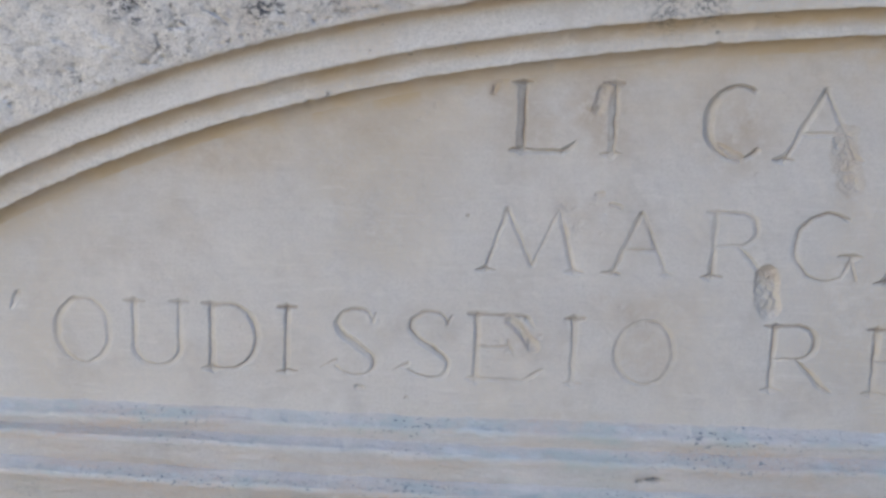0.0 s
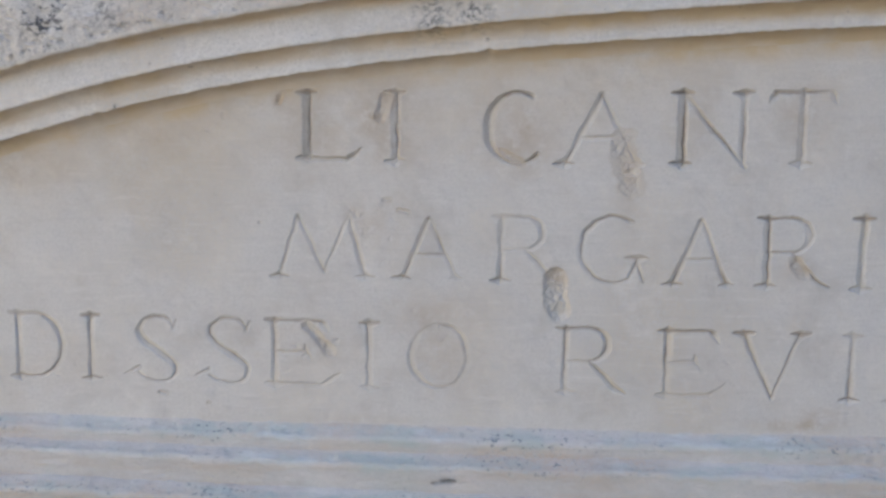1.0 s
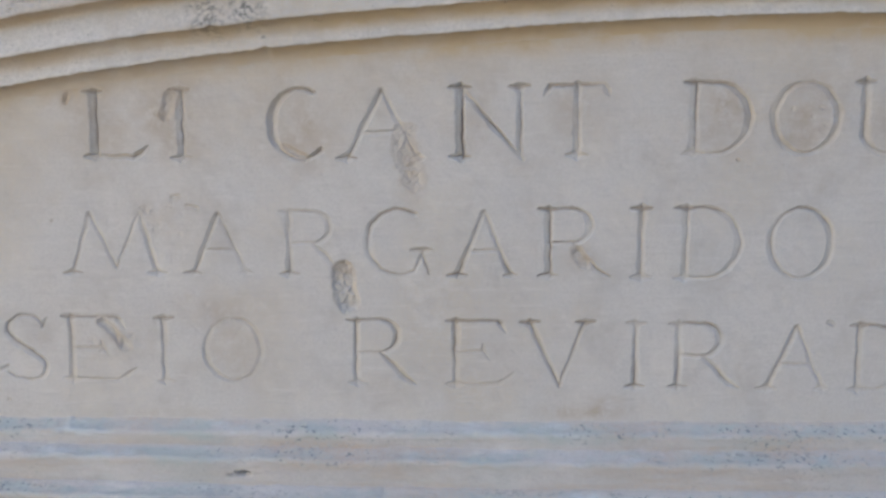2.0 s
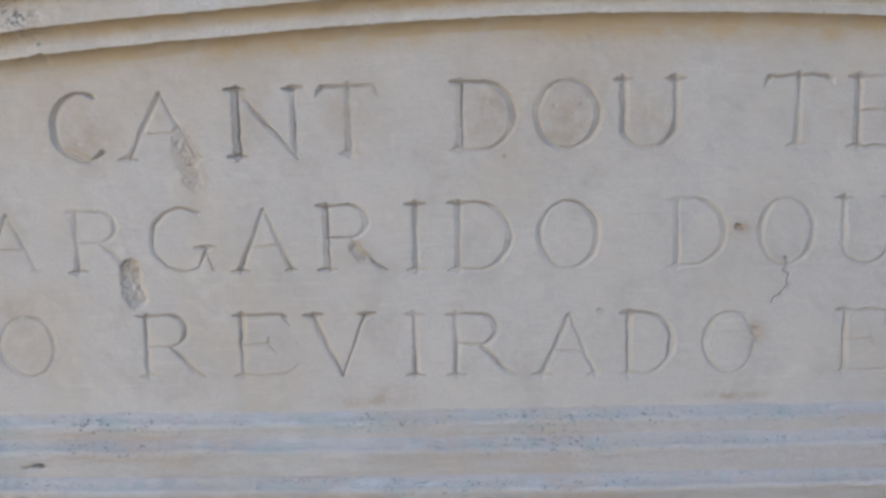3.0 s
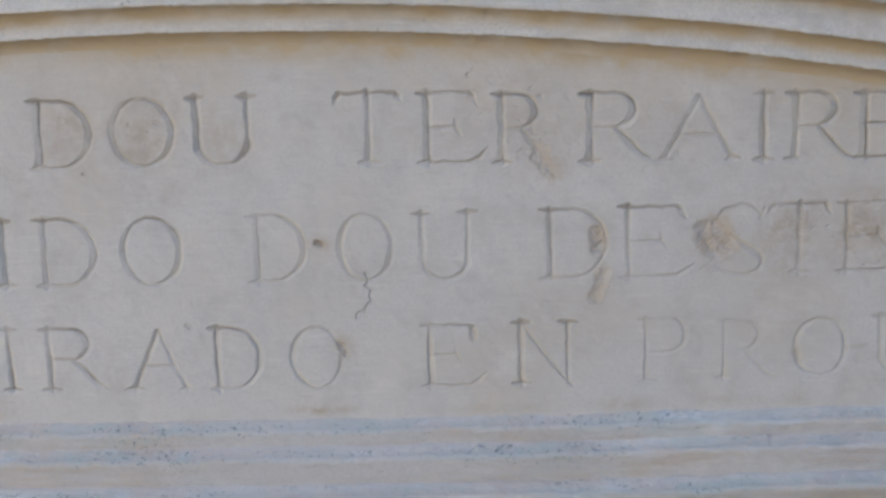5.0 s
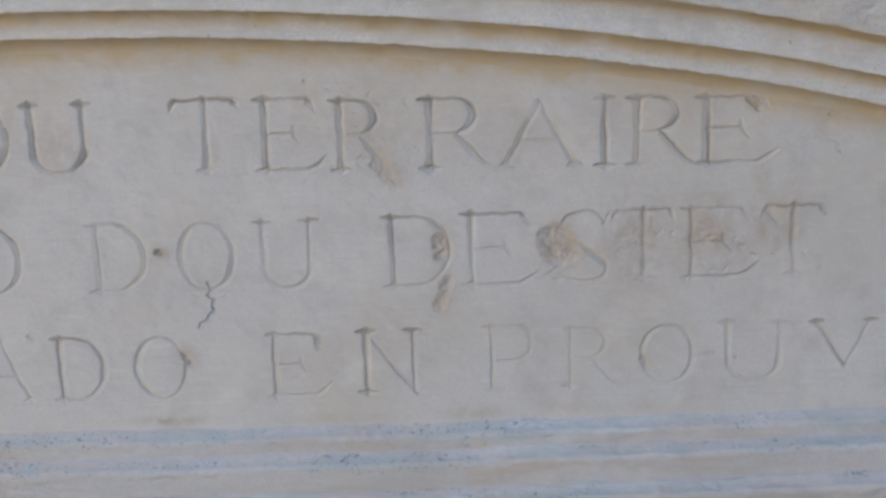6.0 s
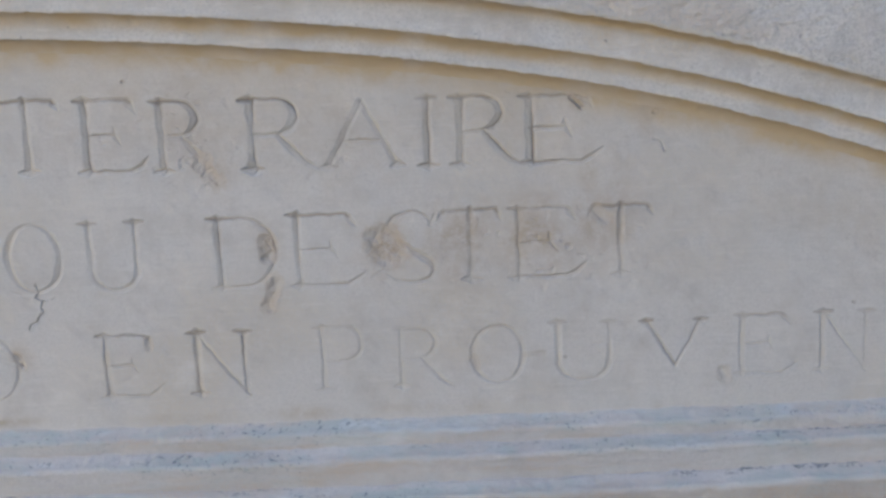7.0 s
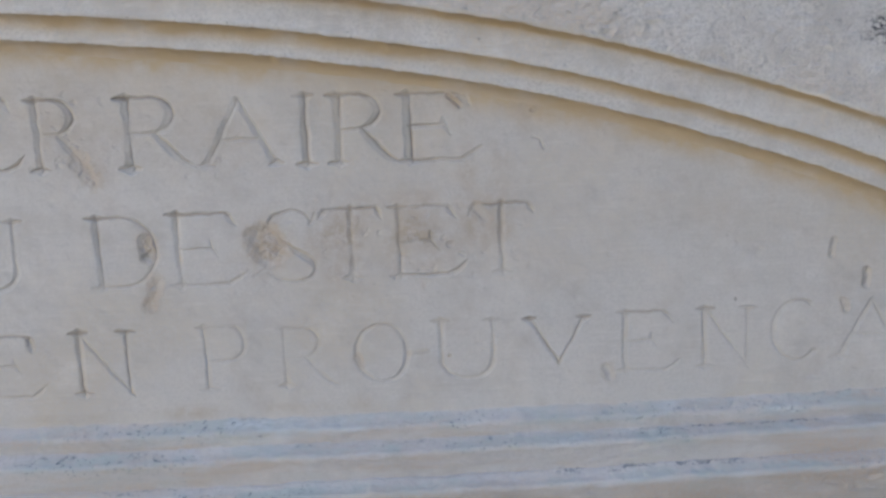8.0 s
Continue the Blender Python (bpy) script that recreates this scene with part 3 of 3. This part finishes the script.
for bx, bz, rx, rz, much in ((0.47, 0.145, 0.03, 0.035, 0.8), (0.53, 0.15, 0.03, 0.035, 0.85), (0.585, 0.158, 0.03, 0.025, 0.75), (0.60, 0.19, 0.015, 0.03, 0.45),
                             (0.307, 0.145, 0.010, 0.014, 0.8), (0.306, 0.105, 0.009, 0.018, 0.6), (-0.461, 0.123, 0.009, 0.008, 0.9), (-0.262, 0.133, 0.011, 0.011, 0.5),
                             (-0.652, 0.064, 0.013, 0.013, 0.5), (-0.555, 0.055, 0.03, 0.03, 0.4), (-0.56, 0.09, 0.045, 0.02, 0.4), (0.066, 0.148, 0.009, 0.007, 1.0),
                             (0.083, 0.055, 0.010, 0.013, 0.6), (0.063, -0.001, 0.026, 0.004, 1.0), (0.22, -0.002, 0.04, 0.004, 0.5), (-0.62, -0.001, 0.05, 0.004, 0.4), (-0.255, 0.000, 0.035, 0.007, 0.75), (-0.235, 0.010, 0.022, 0.006, 0.4), (0.475, 0.002, 0.012, 0.008, 0.5),
                             (0.42, 0.001, 0.03, 0.005, 0.5), (0.33, 0.000, 0.03, 0.006, 0.5), (-0.686, 0.268, 0.006, 0.010, 0.9), (0.622, 0.245, 0.010, 0.020, 0.7), (0.575, 0.20, 0.008, 0.02, 0.6), (0.24, 0.245, 0.02, 0.02, 0.35), (0.566, 0.256, 0.006, 0.006, 1.0), (0.628, 0.247, 0.005, 0.005, 1.0), (0.45, 0.262, 0.03, 0.012, 0.3)):
    stain = np.maximum(stain, much * np.exp(-(((X - bx) / rx) ** 2 + ((Z - bz) / rz) ** 2)))
rim = arch_offset(X, Z)
# stain and soft shade below the arch rim, painted into the face colour
rim_shade = (0.75 + 0.25 * smooth(-0.7, -0.2, X)) * smooth(-0.034, -0.002, rim) * (0.9 + 0.7 * rough_noise(X + 70, Z, 0.05))
# the face runs out flush into the hollow of the moulding
depth = depth * smooth(-0.0105, -0.018, rim) + 0.003 * smooth(-0.0105, -0.0080, rim)
# the warmer light of the upper face, painted in as a faint ochre veil
veil = 0.30 * smooth(-0.12, -0.01, rim) * smooth(-0.5, 0.6, rough_noise(X + 25, Z, 0.09, 3))
ochre_and_shade = np.maximum(np.maximum(rim_shade, bed_tint), veil)
stain = np.maximum(stain, 0.42 * patch)
stain = np.clip(stain * (1.0 + 0.9 * rough_noise(X + 140, Z, 0.016, 4)), 0, 1)
ochre_and_shade = np.clip(ochre_and_shade * (1.0 + 0.8 * rough_noise(X + 40, Z, 0.012, 4)), 0, 1)

keep = rim < 0.004
gy, gxx = np.gradient(depth, gz, gx)
normal = np.stack([gxx, -np.ones_like(depth), gy], -1)
normal /= np.linalg.norm(normal, axis=-1)[..., None]
V = np.stack([X, depth, Z], -1).reshape(-1, 3)
N = normal.reshape(-1, 3)
F = grid_faces(*X.shape)
F = F[keep.ravel()[F].all(1)]
face_owner = owner.ravel()[F].max(1)

panel = thing("inscribed_panel", (CX, 0.05, -0.01), "pale limestone tympanum panel with three lines of carved capitals", "stone inscription")


def cut_piece(number, name, label, mat):
    f = F[face_owner == number]
    if not len(f):
        return
    used, inverse = np.unique(f, return_inverse=True)
    ob = mesh_object(name, V[used], inverse.reshape(-1, 4), mat, panel, label, N[used])
    for key, v in (("ochre_and_shade", ochre_and_shade), ("grime_and_shade", grime_and_shade), ("stain", stain)):
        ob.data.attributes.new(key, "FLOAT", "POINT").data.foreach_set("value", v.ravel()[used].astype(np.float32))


cut_piece(0, "field", "smooth dressed limestone face, faintly stained", M_PANEL)
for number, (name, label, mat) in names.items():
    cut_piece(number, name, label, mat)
block("backing", (CX - HALF - 0.02, 0.014, -0.012), (CX + HALF + 0.02, 0.16, CZ + RISE), M_PANEL, panel, 0.002)


# ---- the arch moulding: a fillet and a fascia, each over a hollow ----
def hollow(r0, y0, r1, y1, n=9):
    """A quarter hollow from a face up to the arris above it."""
    return [(r0 + (r1 - r0) * math.sin(a), y1 + (y0 - y1) * math.cos(a)) for a in np.linspace(0, math.pi / 2, n)]


def run(p, q, n):
    return [(p[0] + (q[0] - p[0]) * k / n, p[1] + (q[1] - p[1]) * k / n) for k in range(1, n + 1)]


def sweep_arch(name, profile, mat, parent, label, rough, count=1700):
    x, z, n, s = arch_points(count)
    r = np.array([p[0] for p in profile])
    y = np.array([p[1] for p in profile])
    S, R = np.meshgrid(s, r, indexing="ij")
    wear = smooth(-0.0115, -0.006, R) * (rough * rough_noise(S, R * 1.0 + 2, 0.03) + 0.8 * rough * rough_noise(S + 7, R, 0.006, 3))
    slip = rough * 0.9 * rough_noise(S + 30, R * 0.5, 0.025, 4) + rough * 1.1 * rough_noise(S + 60, R * 0.5, 0.006, 3) + 0.0022 * smooth(0.5, 0.9, rough_noise(S + 90, R * 0.3, 0.02, 3))
    R2 = R + slip
    verts = np.stack([x[:, None] + n[:, :1] * R2, y[None, :] + wear, z[:, None] + n[:, 1:] * R2], -1).reshape(-1, 3)
    ob = mesh_object(name, verts, grid_faces(count, len(profile)), mat, parent, label)
    # ochre patina together with the hollows' warm shade, painted in, fading down the faces
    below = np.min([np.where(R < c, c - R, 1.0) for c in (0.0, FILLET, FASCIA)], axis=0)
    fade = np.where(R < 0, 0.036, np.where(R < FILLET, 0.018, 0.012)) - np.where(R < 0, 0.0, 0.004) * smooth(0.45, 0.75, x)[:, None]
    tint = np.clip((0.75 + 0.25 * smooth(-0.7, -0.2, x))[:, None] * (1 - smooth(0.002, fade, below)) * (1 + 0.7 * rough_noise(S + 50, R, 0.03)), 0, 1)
    # spots of dark lichen
    px, pz = verts[:, 0].reshape(R.shape), verts[:, 2].reshape(R.shape)
    crust_and_pits = 0.0 * R
    for lx, lz, r in ((-0.560, 0.334, 0.018), (-0.530, 0.338, 0.016), (-0.882, 0.240, 0.003), (-0.834, 0.254, 0.004), (-0.815, 0.260, 0.003)):
        crust_and_pits = np.maximum(crust_and_pits, np.exp(-((px - lx) ** 2 + (pz - lz) ** 2) / r ** 2))
    crust_and_pits = 0.7 * crust_and_pits * smooth(-0.4, 0.3, rough_noise(px + 12, pz, 0.007, 3) + 0.2 * crust_and_pits)
    # a small pit, only its dark inside painted as a dot
    crust_and_pits = np.maximum(crust_and_pits, 1.0 - smooth(0.0012, 0.0022, np.hypot(px + 0.5185, pz - 0.3145)))
    for key, v in (("ochre_and_shade", tint), ("growth", 0.7 + 0 * R), ("crust_and_pits", crust_and_pits)):
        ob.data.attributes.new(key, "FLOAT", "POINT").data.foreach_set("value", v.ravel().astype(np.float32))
    return ob


mould = thing("arch_moulding", (CX, 0.02, 0.0), "weathered limestone arch moulding with two hollowed steps", "moulding")
Y1, Y2, Y3 = -0.016, -0.028, -0.039      # how far each arris stands before the panel
lip = lambda arris, y1: [(arris, y1 + 0.0007), (arris + 0.0008, y1)]
sweep_arch("hollow", hollow(-0.0125, 0.0002, -0.0004, Y1 + 0.0016) + lip(0.0, Y1)[:1], M_PANEL, mould, "hollow round the panel, ochre stain and shade painted in", 0.0008)
for arris, y1, above, y2, high, name, label in ((0.0, Y1, FILLET, Y2, 0.012, "fillet", "narrow inner fillet under a hollow with painted ochre shade"), (FILLET, Y2, FASCIA, Y3, 0.0068, "fascia", "broad fascia under a hollow with painted ochre shade")):
    prof = lip(arris, y1)
    foot_y = y1 + 0.26 * (above - high - arris)
    prof += run(prof[-1], (above - high, foot_y), 9)[:-1]
    prof += hollow(above - high, foot_y + 0.0002, above - 0.0004, y2 + 0.0016, 11) + lip(above, y2)[:1]
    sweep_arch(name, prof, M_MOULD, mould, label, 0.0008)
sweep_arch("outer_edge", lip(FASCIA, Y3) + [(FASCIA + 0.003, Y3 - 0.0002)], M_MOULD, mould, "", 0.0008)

# ---- the rough spandrel stone round the arch ----
count, rings = 1500, 150
x, z, n, s = arch_points(count)
ex, ez = x + n[:, 0] * (FASCIA + 0.002), z + n[:, 1] * (FASCIA + 0.002)
dx, dz = ex - CX, ez - CZ + 0.02
k = np.minimum(1.55 / np.maximum(np.abs(dx), 1e-6), 0.66 / np.maximum(dz, 1e-6))
tx, tz = CX + dx * k, CZ - 0.02 + dz * k
v = np.linspace(0, 1, rings)[None, :] ** 1.9
GX, GZ = ex[:, None] * (1 - v) + tx[:, None] * v, ez[:, None] * (1 - v) + tz[:, None] * v
left = smooth(-0.55, -0.8, GX)
face = Y3 - 0.0004 - 0.0012 * smooth(0, 0.05, v) + 0.0014 * rough_noise(GX, GZ, 0.05) + (0.0008 + 0.0009 * left) * rough_noise(GX + 3, GZ, 0.012, 3)
face += (0.0008 + 0.0014 * left) * smooth(0.30, 0.7, rough_noise(GX + 11, GZ, 0.005, 3))
right = smooth(0.4, 0.6, GX)
face += 0.0012 * right * rough_noise(GX + 17, GZ, 0.0048, 3) * (0.4 + 0.6 * smooth(-0.3, 0.3, rough_noise(GX + 2, GZ, 0.05)))
for crack in (((-0.928, 0.322), (-0.930, 0.309), (-0.940, 0.302), (-0.937, 0.293), (-0.950, 0.282)), ((-0.962, 0.334), (-0.957, 0.322), (-0.964, 0.315)), ((-0.918, 0.309), (-0.930, 0.308)), ((-0.905, 0.322), (-0.893, 0.317), (-0.888, 0.312)), ((-0.865, 0.345), (-0.868, 0.325))):
    for a, b in zip(crack[:-1], crack[1:]):
        d = reach(GX + 0.003 * rough_noise(GX, GZ, 0.012), GZ, a, b)[0]
        face += 0.0019 * (1 - smooth(0, 0.0022, d))
spandrel = mesh_object("wall_front", np.stack([GX, face, GZ], -1).reshape(-1, 3), grid_faces(count, rings), M_WALL)
growth = 0.22 * smooth(-0.55, -0.75, GX) + 0.15
for lx, lz, r, much in ((-0.959, 0.325, 0.03, 1.1), (-0.859, 0.325, 0.028, 1.2), (-0.925, 0.312, 0.035, 0.9), (-1.02, 0.27, 0.03, 0.5), (-0.68, 0.385, 0.05, 0.9), (-0.80, 0.37, 0.04, 0.6), (0.890, 0.300, 0.016, 1.3), (0.86, 0.325, 0.03, 0.5), (0.80, 0.33, 0.05, 0.35)):
    growth = np.maximum(growth, much * np.exp(-((GX - lx) ** 2 + (GZ - lz) ** 2) / r ** 2))
spandrel.data.attributes.new("growth", "FLOAT", "POINT").data.foreach_set("value", growth.ravel().astype(np.float32))
crust_and_pits = 0.0 * GX
for lx, lz, r, much in ((-0.959, 0.325, 0.018, 1.1), (-0.859, 0.322, 0.018, 1.2), (-0.930, 0.3075, 0.022, 0.7), (-0.905, 0.325, 0.02, 0.6), (-0.80, 0.345, 0.03, 0.8), (-0.995, 0.266, 0.014, 0.7), (-1.035, 0.275, 0.012, 0.6), (0.890, 0.300, 0.012, 1.3)):
    crust_and_pits = np.maximum(crust_and_pits, much * np.exp(-((GX - lx) ** 2 + (GZ - lz) ** 2) / r ** 2))
crust_and_pits = np.clip(crust_and_pits, 0, 1) * smooth(-0.2, 0.4, rough_noise(GX + 31, GZ, 0.010, 3) + 0.2 * crust_and_pits)
spandrel.data.attributes.new("crust_and_pits", "FLOAT", "POINT").data.foreach_set("value", crust_and_pits.ravel().astype(np.float32))
tagged(spandrel, "rough pitted limestone spandrel with dark lichen and cracks", "wall", kind="structure")
for name, a, b in (("wall_top", (CX - 1.55, -0.031, 0.43), (CX + 1.55, 0.028, 0.645)), ("wall_end_left", (CX - 1.55, -0.031, -0.02), (CX - 1.26, 0.028, 0.428)), ("wall_end_right", (CX + 1.26, -0.031, -0.02), (CX + 1.55, 0.028, 0.428))):
    tagged(block(name, a, b, M_WALL, None, 0.003), "plain limestone masonry behind the spandrel face", "wall", kind="structure")
tagged(block("wall_core", (CX - 1.55, 0.03, -1.15), (CX + 1.55, 0.5, 0.64), M_WALL), "plain limestone wall behind the carved front", "wall", kind="structure")
tagged(block("wall_plinth", (CX - 1.55, -0.034, -1.15), (CX + 1.55, 0.029, -0.20), M_WALL), "plain limestone wall below the stepped sill", "wall", kind="structure")

# ---- the stepped sill: three weathered steps, slightly bowed ----
sill = thing("stepped_sill", (CX, 0.02, -0.2), "weathered limestone sill of three sloping steps under the panel", "sill")


def sill_step(top, lip, low, back_y, lip_y, bow0, bow1, lean, label, seed, marks=(), dashes=()):
    """A step: a sloping top, a worn lip and an upright face."""
    prof = [(0.06, top + 0.001), (back_y + 0.004, top + 0.001)]
    prof += [(back_y + (lip_y - back_y) * t, top + (lip - top) * (1 - (1 - t) ** 1.7)) for t in np.linspace(0, 0.85, 14)]
    prof += [(lip_y + 0.0011, lip - 0.0005), (lip_y + 0.0003, lip - 0.0018), (lip_y, lip - 0.0040)]
    n = max(6, int((lip - max(low, -0.11)) / 0.0015))
    floor, low = low, max(low, -0.11)
    prof += [(lip_y + lean * t, lip - 0.0040 + (low - lip + 0.0040) * t) for t in np.linspace(0.06, 1, n)]
    prof += [(lip_y + lean, floor), (0.06, floor)] if floor < low else [(0.06, low)]
    xs = np.arange(CX - 1.55, CX + 1.551, 0.0018)
    PY = np.array([p[0] for p in prof])[None, :]
    PZ = np.array([p[1] for p in prof])[None, :]
    XX = xs[:, None] + 0 * PY
    share = np.clip((top - PZ) / (top - lip), 0, 1)
    zz = PZ + (bow0 + (bow1 - bow0) * share) * np.minimum(np.abs(XX + 0.03), 1.2) ** 2
    live = (PY < 0.03) * 1.0
    yy = PY + live * (0.0007 * rough_noise(XX * 0.5, PZ * 2 + seed, 0.016) + 0.0007 * rough_noise(XX + seed, PZ * 3, 0.005, 3) + 0.0016 * smooth(0.45, 0.9, rough_noise(XX + 3 * seed, PZ * 2, 0.012, 3)))
    zz = zz + live * (0.0011 * rough_noise(XX + 2 * seed, PZ * 0.4, 0.05) + 0.0011 * rough_noise(XX - seed, PZ * 1.5, 0.006, 3) + 0.0009 * rough_noise(XX + 9 * seed, PZ * 0.7, 0.016, 3))
    holes = 0.0 * XX
    for mx, mz, rx, rz, deep in marks:
        d = np.hypot((XX - mx - 0.3 * (PZ - mz)) / rx, (zz - mz) / rz)
        yy = yy + deep * (1 - smooth(0.4, 1.0, d))
        holes = np.maximum(holes, 1 - smooth(0.4, 0.95, d))
    ragged = (top - PZ) / (top - lip) + 0.60 * rough_noise(XX * 0.5 + 6 * seed, PZ * 2, 0.02, 4) + 0.45 * rough_noise(XX * 0.8 + 16 * seed, PZ * 2, 0.006, 3)
    growth = 0.12 + 0.88 * smooth(-0.1, 0.75, ragged) * (1 - smooth(0.95, 1.9, ragged)) * smooth(-0.7, 0.1, rough_noise(XX * 0.4 + 8 * seed, PZ * 2, 0.03, 4) + 0.25)
    dash = smooth(0.0, 0.4, rough_noise(XX + 5 * seed, PZ * 0.2, 0.06, 3)) * smooth(0.2, 0.5, share) * (1 - smooth(0.85, 1.15, share))
    growth = growth + 0.8 * dash
    ob = mesh_object("step", np.stack([XX, yy, zz], -1).reshape(-1, 3), grid_faces(len(xs), len(prof)), M_SILL, sill, label)
    # broken dark dashes of lichen along the tread, and ochre strata in the upright face
    crust_and_pits = 0.0 * XX
    for x0, x1, at, much in dashes:
        crust_and_pits = np.maximum(crust_and_pits, much * smooth(x0 - 0.02, x0 + 0.02, XX) * (1 - smooth(x1 - 0.02, x1 + 0.02, XX)) * np.exp(-((share - at) / 0.22) ** 2))
    crust_and_pits = crust_and_pits * smooth(-0.15, 0.25, rough_noise(XX * 0.6 + seed, PZ * 2, 0.007, 3)) * (PY < 0.03)
    # shade inside the holes, deepened by the dark colour
    crust_and_pits = np.maximum(crust_and_pits, 0.75 * holes)
    strata = (0.3 + 0.35 * smooth(0.1, 0.4, XX)) * (1 - 0.75 * smooth(0.5, 0.75, XX)) * smooth(0.85, 1.2, (top - PZ) / (top - lip)) * smooth(-0.1, 0.6, rough_noise(XX * 0.35 + 4 * seed, PZ * 2.5, 0.022, 4))
    for key, v in (("growth", growth), ("crust_and_pits", crust_and_pits), ("ochre_and_shade", strata)):
        ob.data.attributes.new(key, "FLOAT", "POINT").data.foreach_set("value", v.ravel().astype(np.float32))


sill_step(-0.0070, -0.0166, -0.0331, 0.002, -0.0120, 0.0105, 0.0110, 0.0020, "upper sill step with a grey-blue weathered top", 1.0, (), ((-0.20, -0.02, 0.1, 0.35), (0.36, 0.50, 0.1, 0.4), (0.83, 1.0, 0.2, 0.4)))
sill_step(-0.0311, -0.0382, -0.0655, -0.0110, -0.0240, 0.0145, 0.0200, 0.0040, "middle sill step with lichen specks and a hole", 4.0, ((-0.545, -0.0470, 0.0085, 0.0026, 0.010), (-0.556, -0.0485, 0.004, 0.0018, 0.005)), ((0.20, 0.30, 0.35, 0.75), (0.40, 0.55, 0.2, 0.35), (0.71, 0.86, 0.1, 0.8), (-0.15, -0.05, 0.3, 0.4)))
sill_step(-0.0635, -0.0700, -0.2050, -0.0230, -0.0360, 0.0205, 0.0225, 0.0110, "lower sill step with lichen specks along its lip", 9.0, (), ((0.64, 0.82, 0.1, 0.8), (-0.35, -0.22, 0.2, 0.45), (-0.82, -0.7, 0.3, 0.45), (0.02, 0.12, 0.2, 0.4), (0.25, 0.34, 0.1, 0.5)))

# ---- the ground before the monument ----
bm = bmesh.new()
bmesh.ops.create_grid(bm, x_segments=60, y_segments=60, size=400)
for vert in bm.verts:
    vert.co.z = -1.15 + 0.004 * math.sin(vert.co.x * 0.7)
me = bpy.data.meshes.new("ground")
bm.to_mesh(me)
bm.free()
me.materials.append(M_GROUND)
tagged(new("ground", me), "brown trodden earth before the monument", "ground", kind="structure")

# ---- added plain walls, unseen: the left bounces warm light, the right blocks sky ----
tagged(block("bounce_wall_left", (-3.0, -6.0, -1.15), (-2.6, 0.6, 2.4), M_BOUNCE, None, 0.02), "added plain wall out of view that bounces warm sunlight", "wall", kind="structure")
tagged(block("sky_blocker_right", (2.0, -6.0, -1.15), (2.4, 0.6, 2.8), M_WALL, None, 0.02), "added plain wall out of view that blocks skylight", "wall", kind="structure")
